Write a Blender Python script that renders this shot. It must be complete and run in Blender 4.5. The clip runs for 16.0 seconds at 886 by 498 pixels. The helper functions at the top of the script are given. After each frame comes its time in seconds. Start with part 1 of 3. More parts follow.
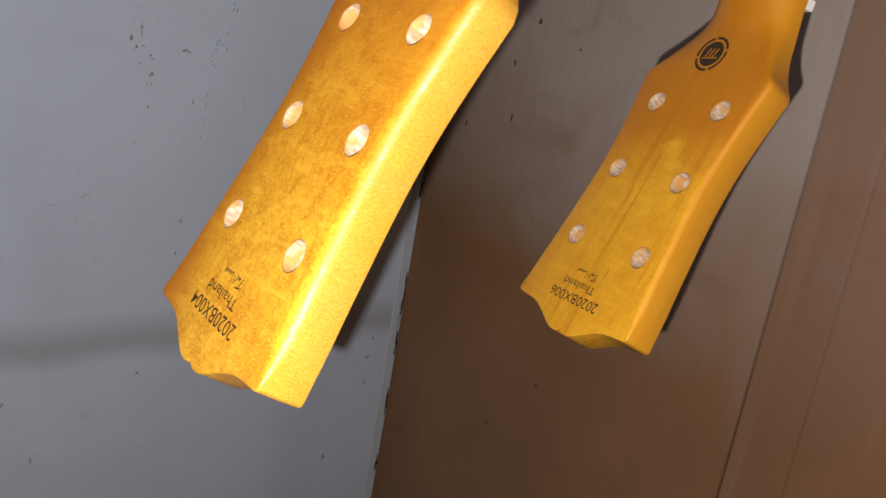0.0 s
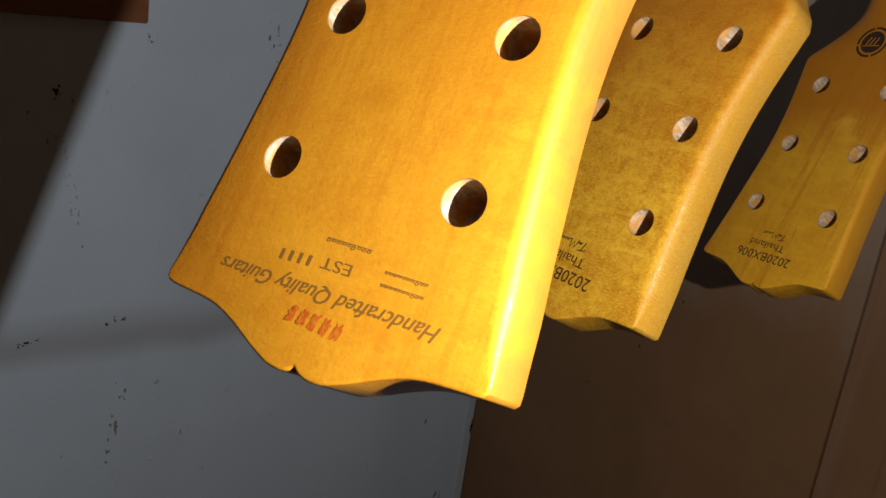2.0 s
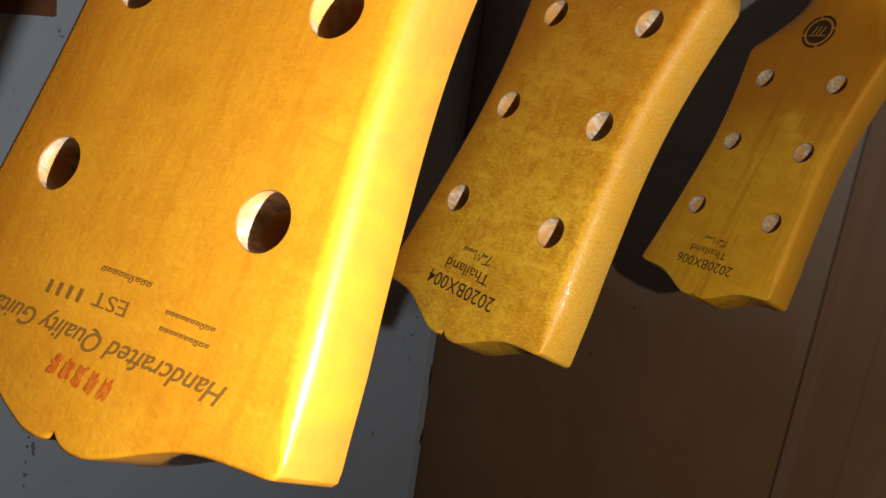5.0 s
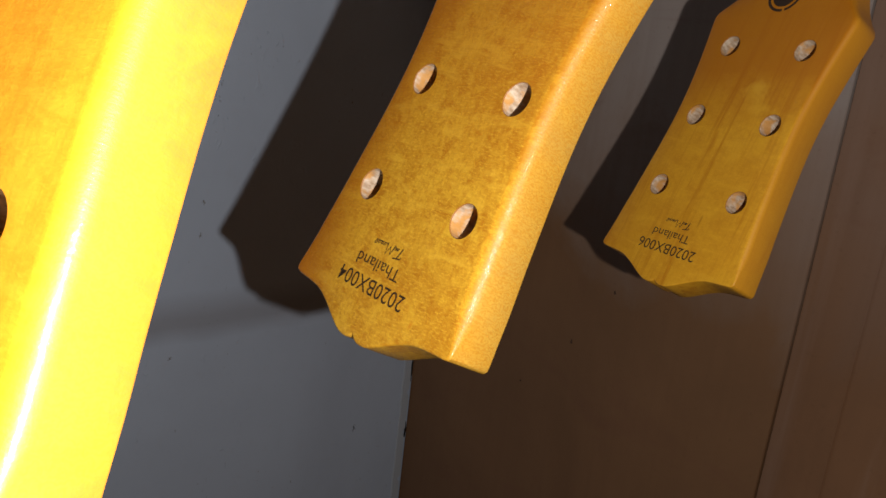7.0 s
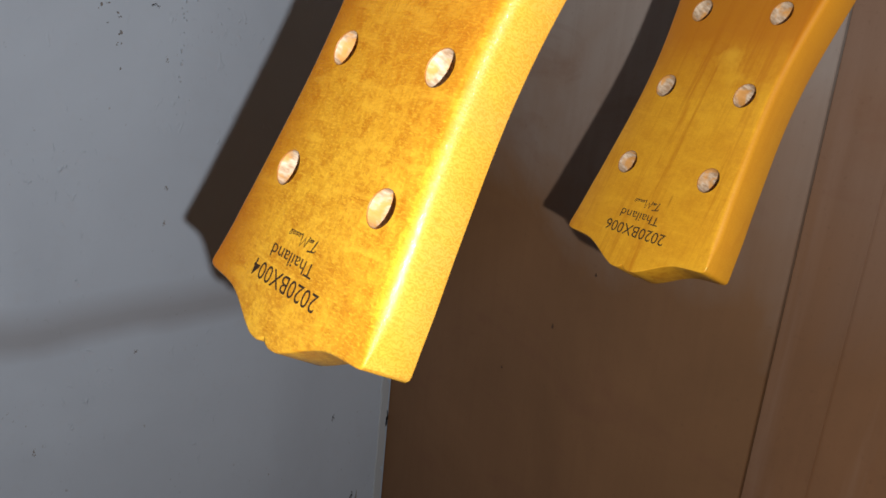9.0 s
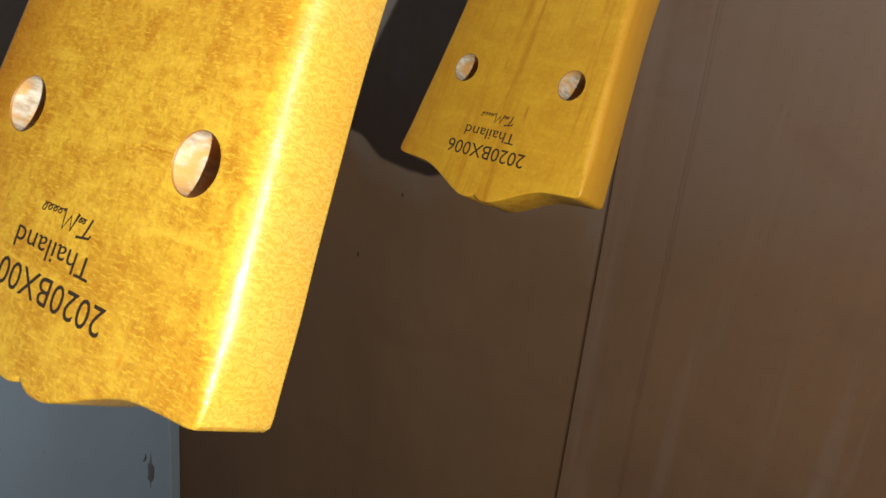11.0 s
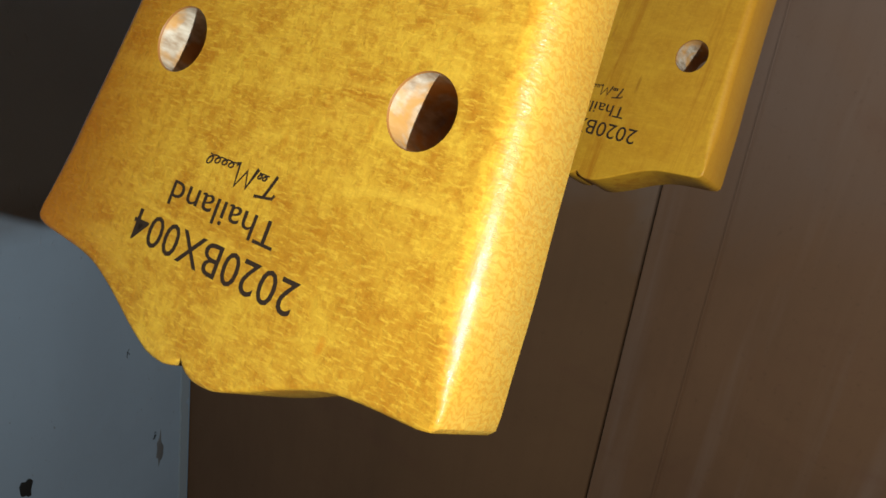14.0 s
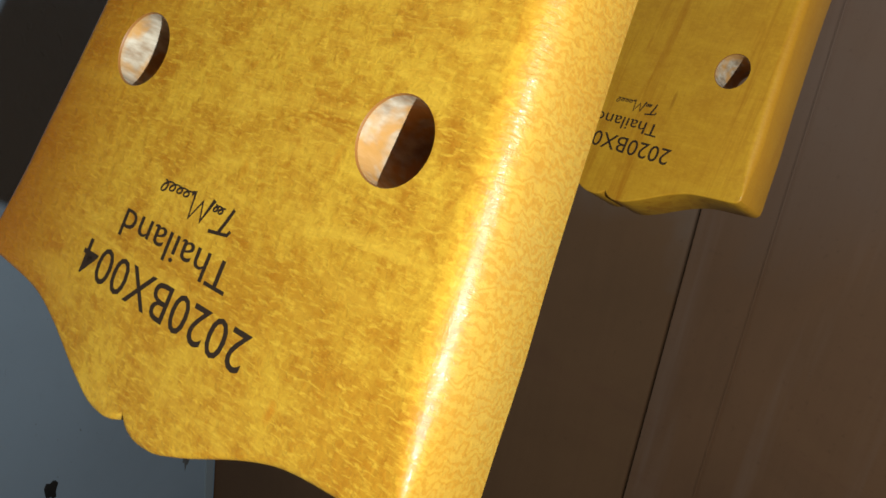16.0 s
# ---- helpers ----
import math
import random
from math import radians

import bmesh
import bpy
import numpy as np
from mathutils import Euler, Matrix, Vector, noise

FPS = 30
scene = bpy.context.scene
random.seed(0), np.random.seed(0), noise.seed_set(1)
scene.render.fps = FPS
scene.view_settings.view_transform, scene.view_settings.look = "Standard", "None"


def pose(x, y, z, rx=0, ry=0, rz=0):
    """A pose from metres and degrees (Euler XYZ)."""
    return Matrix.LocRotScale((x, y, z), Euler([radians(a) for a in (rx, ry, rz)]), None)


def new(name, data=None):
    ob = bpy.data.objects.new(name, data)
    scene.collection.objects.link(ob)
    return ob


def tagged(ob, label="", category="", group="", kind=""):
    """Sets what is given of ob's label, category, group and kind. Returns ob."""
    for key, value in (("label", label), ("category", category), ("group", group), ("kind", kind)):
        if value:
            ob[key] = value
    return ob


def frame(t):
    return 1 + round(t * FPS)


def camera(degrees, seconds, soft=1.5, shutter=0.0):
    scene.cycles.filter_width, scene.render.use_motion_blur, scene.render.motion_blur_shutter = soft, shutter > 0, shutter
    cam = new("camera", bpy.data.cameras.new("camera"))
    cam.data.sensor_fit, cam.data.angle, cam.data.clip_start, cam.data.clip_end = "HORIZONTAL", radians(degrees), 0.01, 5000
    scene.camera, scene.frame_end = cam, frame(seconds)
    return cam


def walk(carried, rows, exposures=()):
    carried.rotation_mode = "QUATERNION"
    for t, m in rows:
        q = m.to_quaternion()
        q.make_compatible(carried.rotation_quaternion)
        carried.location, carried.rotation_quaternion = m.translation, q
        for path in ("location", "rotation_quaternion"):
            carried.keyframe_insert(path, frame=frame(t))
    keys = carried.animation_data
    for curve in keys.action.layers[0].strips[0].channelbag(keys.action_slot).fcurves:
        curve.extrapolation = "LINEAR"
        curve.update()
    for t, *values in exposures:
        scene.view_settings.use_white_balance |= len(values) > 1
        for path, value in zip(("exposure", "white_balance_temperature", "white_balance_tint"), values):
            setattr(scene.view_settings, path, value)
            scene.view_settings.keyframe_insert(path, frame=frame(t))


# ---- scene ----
# ---- camera and its path ----
cam = camera(51.26, 16.0, soft=1.6)
PATH = [
    (0, 0.7354, -0.5451, 1.4964, 74.26, -9.58, 54.12),
    (0.5, 0.7275, -0.5729, 1.5067, 73.65, -8.93, 52.94),
    (1, 0.7106, -0.6052, 1.4934, 74.20, -8.12, 53.00),
    (1.5, 0.7044, -0.6315, 1.4971, 73.24, -7.84, 52.39),
    (2, 0.7202, -0.6763, 1.4935, 73.25, -7.80, 52.74),
    (2.5, 0.7201, -0.6743, 1.4910, 72.88, -7.99, 53.34),
    (3, 0.7186, -0.6652, 1.4917, 73.38, -7.64, 52.96),
    (3.5, 0.7151, -0.6734, 1.4899, 73.77, -7.74, 51.86),
    (4, 0.7068, -0.6550, 1.4898, 73.61, -8.07, 51.93),
    (4.5, 0.7068, -0.6404, 1.4900, 73.67, -8.00, 52.36),
    (5, 0.7051, -0.6297, 1.4901, 73.49, -7.76, 50.84),
    (5.2, 0.7006, -0.6203, 1.4877, 73.09, -7.54, 51.03),
    (7.3, 0.6989, -0.5839, 1.4859, 72.59, -6.30, 50.74),
    (7.5, 0.6959, -0.5812, 1.4842, 72.53, -6.49, 50.99),
    (8, 0.7031, -0.5794, 1.4973, 71.92, -5.99, 50.75),
    (8.5, 0.6949, -0.5600, 1.4854, 72.06, -5.60, 49.89),
    (9, 0.6888, -0.5527, 1.4816, 71.42, -5.43, 50.34),
    (9.5, 0.6822, -0.5459, 1.4769, 70.65, -5.73, 49.92),
    (9.7, 0.6813, -0.5403, 1.4750, 70.41, -5.98, 48.64),
    (11.8, 0.5818, -0.5087, 1.4496, 65.14, -5.27, 31.45),
    (12, 0.5767, -0.5124, 1.4459, 64.63, -5.20, 31.95),
    (12.5, 0.5751, -0.5208, 1.4464, 64.67, -5.60, 32.94),
    (13, 0.5797, -0.5223, 1.4487, 65.01, -6.73, 34.67),
    (13.5, 0.5793, -0.5239, 1.4483, 65.59, -7.36, 35.02),
    (14, 0.5847, -0.5166, 1.4502, 66.33, -7.68, 35.34),
    (14.5, 0.5849, -0.5099, 1.4509, 66.00, -7.92, 36.45),
    (15, 0.5830, -0.5092, 1.4510, 66.30, -7.96, 37.12),
    (15.5, 0.5814, -0.5012, 1.4485, 66.13, -8.08, 37.61),
    (16, 0.5804, -0.4979, 1.4491, 66.22, -7.98, 38.32),
]
# seconds, stops, kelvin, tint: the film's own exposure and white balance drift as it goes
EXPOSURES = [
    (0.0, 0.08, 6450, 16), (0.5, 0.05, 6400, 15), (1.0, -0.7, 6500, 13), (1.5, -1.1, 6450, 8), (2.0, -1.0, 6350, 9), (2.8, -0.9, 6600, 18),
    (3.5, -0.9, 6600, 17), (4.5, -1.15, 6550, 14), (5.2, -1.15, 6450, 8), (7.3, -0.7, 6300, 15), (8.0, -0.68, 6300, 15), (8.5, -0.38, 6250, 12),
    (9.0, 0.0, 6200, 12), (9.7, 0.08, 6150, 11), (10.5, -0.15, 5850, 3), (11.8, -0.15, 5350, -2), (12.5, -0.38, 5350, -2), (14.0, -0.5, 5400, -2),
    (16.0, -0.62, 5400, -3),
]
walk(cam, [(t, pose(x, y, z, rx, ry, rz)) for t, x, y, z, rx, ry, rz in PATH], EXPOSURES)

# ---- light: one small torch lamp in a dark room corner ----
world = bpy.data.worlds.new("world")
scene.world = world
world.use_nodes = True
world.node_tree.nodes["Background"].inputs[0].default_value = (1.0, 0.6, 0.37, 1)
world.node_tree.nodes["Background"].inputs[1].default_value = 0.019

torch = bpy.data.lights.new("torch", "POINT")
torch.energy = 9.0
torch.color = (1.0, 0.99, 0.98)
torch.shadow_soft_size = 0.002
torch_lamp = new("torch_lamp", torch)
torch_lamp.location = (0.733, -0.559, 1.474)


# ---- materials ----
class Mat:
    """A node material on the principled shader, with a few short helpers."""

    def __init__(self, name, color=(0.5, 0.5, 0.5), rough=0.6, metal=0.0, coat=0.0, coat_rough=0.1, spec=0.5):
        self.mat = bpy.data.materials.new(name)
        self.mat.use_nodes = True
        self.tree = self.mat.node_tree
        self.bsdf = self.tree.nodes["Principled BSDF"]
        self.put("Base Color", (*color, 1)), self.put("Roughness", rough), self.put("Metallic", metal)
        self.put("Coat Weight", coat), self.put("Coat Roughness", coat_rough), self.put("Specular IOR Level", spec)

    def put(self, socket, value):
        self.bsdf.inputs[socket].default_value = value

    def node(self, kind, **values):
        n = self.tree.nodes.new(kind)
        for key, value in values.items():
            n.inputs[key].default_value = value
        return n

    def link(self, a, b):
        self.tree.links.new(a, b)

    def coords(self, scale=(1, 1, 1), jitter=False, turn=(0, 0, 0)):
        tex = self.node("ShaderNodeTexCoord")
        out = tex.outputs["Object"]
        if jitter:
            info = self.node("ShaderNodeObjectInfo")
            mul = self.node("ShaderNodeVectorMath")
            mul.operation = "MULTIPLY"
            mul.inputs[1].default_value = (7.0, 5.0, 3.0)
            self.link(info.outputs["Random"], mul.inputs[0])
            add = self.node("ShaderNodeVectorMath")
            self.link(out, add.inputs[0]), self.link(mul.outputs[0], add.inputs[1])
            out = add.outputs[0]
        mapping = self.node("ShaderNodeMapping", Scale=scale, Rotation=turn)
        self.link(out, mapping.inputs["Vector"])
        return mapping.outputs[0]

    def noise(self, vector, scale, detail=4.0, rough=0.55, distort=0.0):
        n = self.node("ShaderNodeTexNoise", Scale=scale, Detail=detail, Roughness=rough, Distortion=distort)
        self.link(vector, n.inputs["Vector"])
        return n.outputs["Fac"]

    def ramp(self, fac, *stops):
        r = self.node("ShaderNodeValToRGB")
        band = r.color_ramp
        while len(band.elements) < len(stops):
            band.elements.new(0.5)
        for e, (at, c) in zip(band.elements, stops):
            e.position = at
            e.color = (c, c, c, 1) if isinstance(c, (int, float)) else (*c, 1)
        self.link(fac, r.inputs["Fac"])
        return r.outputs["Color"]

    def mix(self, fac, a, b, blend="MIX"):
        m = self.tree.nodes.new("ShaderNodeMix")
        m.data_type, m.blend_type = "RGBA", blend
        for socket, value in ((m.inputs["Factor"], fac), (m.inputs[6], a), (m.inputs[7], b)):
            if isinstance(value, (int, float)):
                socket.default_value = value
            elif isinstance(value, tuple):
                socket.default_value = (*value, 1)
            else:
                self.link(value, socket)
        return m.outputs[2]

    def color(self, socket):
        self.link(socket, self.bsdf.inputs["Base Color"])

    def rough(self, fac, low, high):
        m = self.node("ShaderNodeMapRange")
        m.inputs["To Min"].default_value, m.inputs["To Max"].default_value = low, high
        self.link(fac, m.inputs["Value"]), self.link(m.outputs[0], self.bsdf.inputs["Roughness"])

    def bump(self, fac, strength, distance, coat=False):
        b = self.node("ShaderNodeBump", Strength=strength, Distance=distance)
        self.link(fac, b.inputs["Height"]), self.link(b.outputs[0], self.bsdf.inputs["Normal"])
        if coat:
            self.link(b.outputs[0], self.bsdf.inputs["Coat Normal"])


def maple(name, light, dark, stain, side, flecked, lines, edge, throat, spots=()):
    """Amber-varnished maple. side: colour of the flank facing the torch, darkened in paint to offset its glare;
    flecked: strength of the small flecks; lines: straight grain; edge, throat: strength of the orange stain sprayed
    along the narrow edge and towards the neck; spots: marks in the wood (u, v, half width, half length in millimetres,
    colour, strength)."""
    m = Mat(name, light, 0.45, coat=0.45, coat_rough=0.07, spec=0.3)
    long_grain = m.coords((1, 0.05, 1), True)
    even = m.coords((1, 1, 1), True)
    fine = m.noise(long_grain, 1500, 3)
    grain = m.noise(long_grain, 240, 4, 0.6, 0.4)
    flecks = m.noise(m.coords((1, 0.75, 1), True, (0, 0, 0.5)), 700, 5, 0.7, 0.25)
    glints = m.noise(m.coords((0.45, 1.5, 0.45), True, (0, 0, -0.3)), 1150, 4, 0.65, 0.35)
    patches = m.noise(even, 130, 6, 0.7, 0.2)
    cloud = m.noise(m.coords((0.6, 1, 0.6), True), 46, 4, 0.6, 0.8)
    broad = m.noise(even, 20, 4, 0.55, 0.6)
    middle = tuple(0.55 * a + 0.45 * b for a, b in zip(light, dark))
    pale = (min(1, 1.12 * light[0] + 0.02), 1.17 * light[1] + 0.015, 1.3 * light[2] + 0.004)
    tint = m.mix(m.ramp(broad, (0.35, 0.0), (0.7, 0.7)), light, middle)
    tint = m.mix(m.ramp(cloud, (0.47, 0.0), (0.62, 0.8 * flecked)), tint, tuple(0.35 * a + 0.65 * b for a, b in zip(light, dark)))
    tint = m.mix(m.ramp(patches, (0.47, 0.0), (0.64, 0.85 * flecked)), tint, dark)
    tint = m.mix(m.ramp(flecks, (0.47, 0.0), (0.66, 0.6 * flecked)), tint, dark)
    flame = m.noise(m.coords((0.28, 1, 0.28), True, (0, 0, 0.12)), 170, 4, 0.55, 1.0)
    tint = m.mix(m.ramp(flame, (0.52, 0.0), (0.66, 0.65 * flecked)), tint, pale)
    tint = m.mix(m.ramp(glints, (0.5, 0.0), (0.66, 0.7 * flecked)), tint, pale)
    tint = m.mix(m.ramp(grain, (0.5, 0.0), (0.68, lines)), tint, dark)
    tint = m.mix(m.ramp(fine, (0.45, 0.0), (0.8, 0.22)), tint, dark)
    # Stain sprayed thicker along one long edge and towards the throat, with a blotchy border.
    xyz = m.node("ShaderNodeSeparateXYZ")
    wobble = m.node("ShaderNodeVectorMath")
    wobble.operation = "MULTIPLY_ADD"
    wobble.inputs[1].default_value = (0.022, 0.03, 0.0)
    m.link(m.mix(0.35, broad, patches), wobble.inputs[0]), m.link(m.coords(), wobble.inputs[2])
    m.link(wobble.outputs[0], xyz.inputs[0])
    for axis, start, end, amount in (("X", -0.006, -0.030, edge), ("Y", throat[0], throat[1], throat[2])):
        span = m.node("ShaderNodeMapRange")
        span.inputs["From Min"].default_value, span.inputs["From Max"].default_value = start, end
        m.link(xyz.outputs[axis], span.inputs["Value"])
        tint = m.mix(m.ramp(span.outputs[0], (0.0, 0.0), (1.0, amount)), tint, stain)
    for u, v, a, b, colour, strength in spots:
        place = m.node("ShaderNodeMapping", Location=(-u / a, -v / b, 0), Scale=(1000 / a, 1000 / b, 0))
        m.link(m.coords(), place.inputs["Vector"])
        far = m.node("ShaderNodeVectorMath")
        far.operation = "LENGTH"
        m.link(place.outputs[0], far.inputs[0])
        ragged = m.node("ShaderNodeMath")
        ragged.operation = "MULTIPLY_ADD"
        ragged.inputs[1].default_value = 1.1
        m.link(patches, ragged.inputs[0]), m.link(far.outputs["Value"], ragged.inputs[2])
        tint = m.mix(m.ramp(ragged.outputs[0], (0.6, strength), (1.08, 0.0)), tint, colour)
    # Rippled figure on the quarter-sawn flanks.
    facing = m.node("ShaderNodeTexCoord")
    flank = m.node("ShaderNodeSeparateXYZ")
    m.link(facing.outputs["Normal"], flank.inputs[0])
    wave = m.node("ShaderNodeTexWave", Scale=260.0, Distortion=14.0, Detail=4.0)
    wave.inputs["Detail Scale"].default_value = 2.2
    wave.bands_direction = "Y"
    m.link(m.coords((1, 1, 1), True), wave.inputs["Vector"])
    # Flank facing the torch: darker colour painted in as shade against overexposure.
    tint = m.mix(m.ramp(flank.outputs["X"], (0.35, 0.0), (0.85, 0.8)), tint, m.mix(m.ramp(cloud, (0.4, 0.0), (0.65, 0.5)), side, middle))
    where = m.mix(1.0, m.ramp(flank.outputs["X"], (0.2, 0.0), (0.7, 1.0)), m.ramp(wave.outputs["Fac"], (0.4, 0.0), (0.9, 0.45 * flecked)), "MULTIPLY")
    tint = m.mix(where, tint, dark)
    m.color(tint)
    m.rough(patches, 0.40, 0.56)
    m.bump(m.mix(0.5, glints, flecks), 0.1 + 0.4 * flecked, 0.0005, True)
    return m.mat


# Fourth colour is the flank; golden and mottled ones carry painted-in shade.
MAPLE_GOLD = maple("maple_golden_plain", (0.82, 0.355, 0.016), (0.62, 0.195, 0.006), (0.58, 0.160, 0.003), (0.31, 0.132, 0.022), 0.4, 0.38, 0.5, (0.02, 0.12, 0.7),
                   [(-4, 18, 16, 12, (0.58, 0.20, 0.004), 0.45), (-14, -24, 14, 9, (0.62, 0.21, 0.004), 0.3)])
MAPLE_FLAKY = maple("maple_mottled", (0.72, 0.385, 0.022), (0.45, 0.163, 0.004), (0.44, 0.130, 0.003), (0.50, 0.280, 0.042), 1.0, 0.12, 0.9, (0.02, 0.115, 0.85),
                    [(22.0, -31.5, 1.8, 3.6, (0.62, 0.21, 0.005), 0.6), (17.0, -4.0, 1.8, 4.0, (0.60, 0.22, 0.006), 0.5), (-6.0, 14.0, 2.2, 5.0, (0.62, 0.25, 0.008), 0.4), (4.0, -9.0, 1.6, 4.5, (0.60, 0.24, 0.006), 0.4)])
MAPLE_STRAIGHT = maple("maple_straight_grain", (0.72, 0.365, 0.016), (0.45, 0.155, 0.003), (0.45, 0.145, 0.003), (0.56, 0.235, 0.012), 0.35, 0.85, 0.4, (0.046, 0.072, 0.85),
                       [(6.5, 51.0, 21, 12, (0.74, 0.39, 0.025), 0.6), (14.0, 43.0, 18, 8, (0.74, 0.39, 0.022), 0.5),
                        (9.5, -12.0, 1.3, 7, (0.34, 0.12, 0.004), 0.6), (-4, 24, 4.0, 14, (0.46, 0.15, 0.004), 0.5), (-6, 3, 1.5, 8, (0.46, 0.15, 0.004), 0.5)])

raw = Mat("raw_end_grain", (0.7, 0.5, 0.34), 0.7)
rawn = raw.noise(raw.coords((1, 1, 0.4), True), 700, 4)
rawb = raw.noise(raw.coords((1, 1, 1), True), 150, 3)
raw.color(raw.mix(raw.ramp(rawb, (0.46, 0.0), (0.58, 0.85)),
                  raw.mix(raw.ramp(rawn, (0.38, 0.0), (0.66, 1.0)), (0.60, 0.47, 0.32), (0.34, 0.22, 0.12)), (0.55, 0.25, 0.04)))
raw.bump(rawn, 0.3, 0.0005)
RAW = raw.mat
# Hole rim darkened for pooled varnish and the shaded line along the hole.
RIM = Mat("shaded_hole_rim", (0.33, 0.13, 0.02), 0.5).mat

INK = Mat("brown_black_ink", (0.035, 0.018, 0.008), 0.55).mat
FADED_INK = Mat("faded_brown_ink", (0.26, 0.115, 0.016), 0.55).mat
red_ink = Mat("orange_red_ink", (0.66, 0.165, 0.012), 0.5)
rubbed_ink = red_ink.noise(red_ink.coords((1, 0.6, 1)), 900, 3, 0.6)
red_ink.color(red_ink.mix(red_ink.ramp(rubbed_ink, (0.42, 0.0), (0.62, 0.9)), (0.55, 0.095, 0.008), (0.70, 0.20, 0.012)))
RED_INK = red_ink.mat
BONE = Mat("white_bone", (0.82, 0.78, 0.68), 0.35).mat

ebony = Mat("dark_fingerboard", (0.05, 0.03, 0.02), 0.5)
ebony.color(ebony.mix(ebony.noise(ebony.coords((1, 0.1, 1)), 300), (0.03, 0.018, 0.012), (0.09, 0.05, 0.03)))
EBONY = ebony.mat

# White distemper over plaster: faint blotches, a dull band of grime, small drips in relief.
plaster = Mat("white_painted_plaster", (0.75, 0.75, 0.74), 0.55, spec=0.35)
vec = plaster.coords()
big = plaster.noise(vec, 5, 4, 0.55, 0.4)
small = plaster.noise(vec, 70, 5, 0.6)
peel = plaster.noise(plaster.coords((1, 1, 0.6)), 150, 4, 0.6, 0.6)
tone = plaster.mix(plaster.ramp(big, (0.35, 0.0), (0.75, 1.0)), (0.585, 0.665, 0.745), (0.505, 0.57, 0.64))
tone = plaster.mix(plaster.ramp(small, (0.55, 0.0), (0.85, 0.2)), tone, (0.52, 0.52, 0.52))
sep = plaster.node("ShaderNodeSeparateXYZ")
plaster.link(vec, sep.inputs[0])
wob = plaster.node("ShaderNodeMath")
wob.operation = "MULTIPLY_ADD"
wob.inputs[1].default_value = 0.03
plaster.link(big, wob.inputs[0]), plaster.link(sep.outputs["Z"], wob.inputs[2])
span = plaster.node("ShaderNodeMapRange")
span.inputs["From Min"].default_value, span.inputs["From Max"].default_value = 1.155, 1.205
plaster.link(wob.outputs[0], span.inputs["Value"])
grime = plaster.ramp(span.outputs[0], (0.0, 0.0), (0.35, 0.6), (0.5, 0.6), (1.0, 0.0))
tone = plaster.mix(grime, tone, (0.33, 0.325, 0.33))
dots = plaster.mix(1.0, plaster.ramp(plaster.noise(plaster.coords((1, 1, 0.7)), 240, 3, 0.6), (0.66, 0.0), (0.72, 0.75)),
                   plaster.ramp(plaster.noise(vec, 16, 3), (0.5, 0.0), (0.66, 1.0)), "MULTIPLY")
tone = plaster.mix(dots, tone, (0.22, 0.20, 0.18))
plaster.color(tone)
where = plaster.ramp(plaster.noise(vec, 11, 3), (0.5, 0.0), (0.62, 1.0))
drips = plaster.mix(1.0, plaster.ramp(peel, (0.62, 0.0), (0.74, 1.0)), where, "MULTIPLY")
plaster.bump(plaster.mix(0.72, small, drips), 0.45, 0.0024)
PLASTER = plaster.mat


def painted_board(name, brown, grey, seed):
    """Brown varnished board whose colour turns greyer towards the top, with a blotchy border."""
    m = Mat(name, brown, 0.5, spec=0.4)
    v = m.coords()
    g = m.coords((1, 1, 0.05))
    blot = m.noise(m.coords((1, 1, 0.7)), 6 + seed, 5, 0.6, 0.6)
    fib = m.noise(g, 120, 4, 0.6)
    speck = m.noise(v, 260, 3)
    xyz = m.node("ShaderNodeSeparateXYZ")
    m.link(v, xyz.inputs[0])
    add = m.node("ShaderNodeMath")
    add.operation = "MULTIPLY_ADD"
    add.inputs[1].default_value = 0.28
    m.link(blot, add.inputs[0]), m.link(xyz.outputs["Z"], add.inputs[2])
    span = m.node("ShaderNodeMapRange")
    span.inputs["From Min"].default_value, span.inputs["From Max"].default_value = 1.30, 1.68
    m.link(add.outputs[0], span.inputs["Value"])
    grey_top = m.ramp(span.outputs[0], (0.25, 0.0), (0.75, 0.85))
    tone = m.mix(m.ramp(blot, (0.35, 0.0), (0.7, 0.6)), brown, tuple(0.62 * c for c in brown))
    tone = m.mix(grey_top, tone, grey)
    tone = m.mix(m.ramp(fib, (0.45, 0.0), (0.8, 0.14)), tone, tuple(0.55 * c for c in brown))
    tone = m.mix(m.ramp(speck, (0.62, 0.0), (0.8, 0.3)), tone, tuple(0.4 * c for c in brown))
    rubbed = m.noise(m.coords((1, 1, 0.06)), 34, 4, 0.6, 0.3)
    tone = m.mix(m.ramp(rubbed, (0.52, 0.0), (0.72, 0.16 * seed)), tone, tuple(1.15 * c + 0.04 for c in grey))
    smear = m.noise(m.coords((0.5, 1, 1)), 16, 5, 0.65, 0.8)
    tone = m.mix(m.ramp(smear, (0.55, 0.0), (0.75, 0.4)), tone, (0.20, 0.085, 0.045))
    m.color(tone)
    m.rough(blot, 0.42, 0.62)
    m.bump(fib, 0.08, 0.001)
    return m.mat


BOARD = painted_board("brown_grey_topped_plywood", (0.27, 0.135, 0.057), (0.43, 0.365, 0.31), 0)
DOOR_WOOD = painted_board("reddish_brown_door_wood", (0.255, 0.125, 0.056), (0.285, 0.175, 0.115), 2)

stained = Mat("dark_orange_stained_wood", (0.22, 0.07, 0.012), 0.45)
sn = stained.noise(stained.coords((0.1, 0.1, 1)), 120, 4)
stained.color(stained.mix(sn, (0.26, 0.085, 0.014), (0.15, 0.045, 0.008)))
stained.bump(sn, 0.15, 0.001)
STAINED = stained.mat

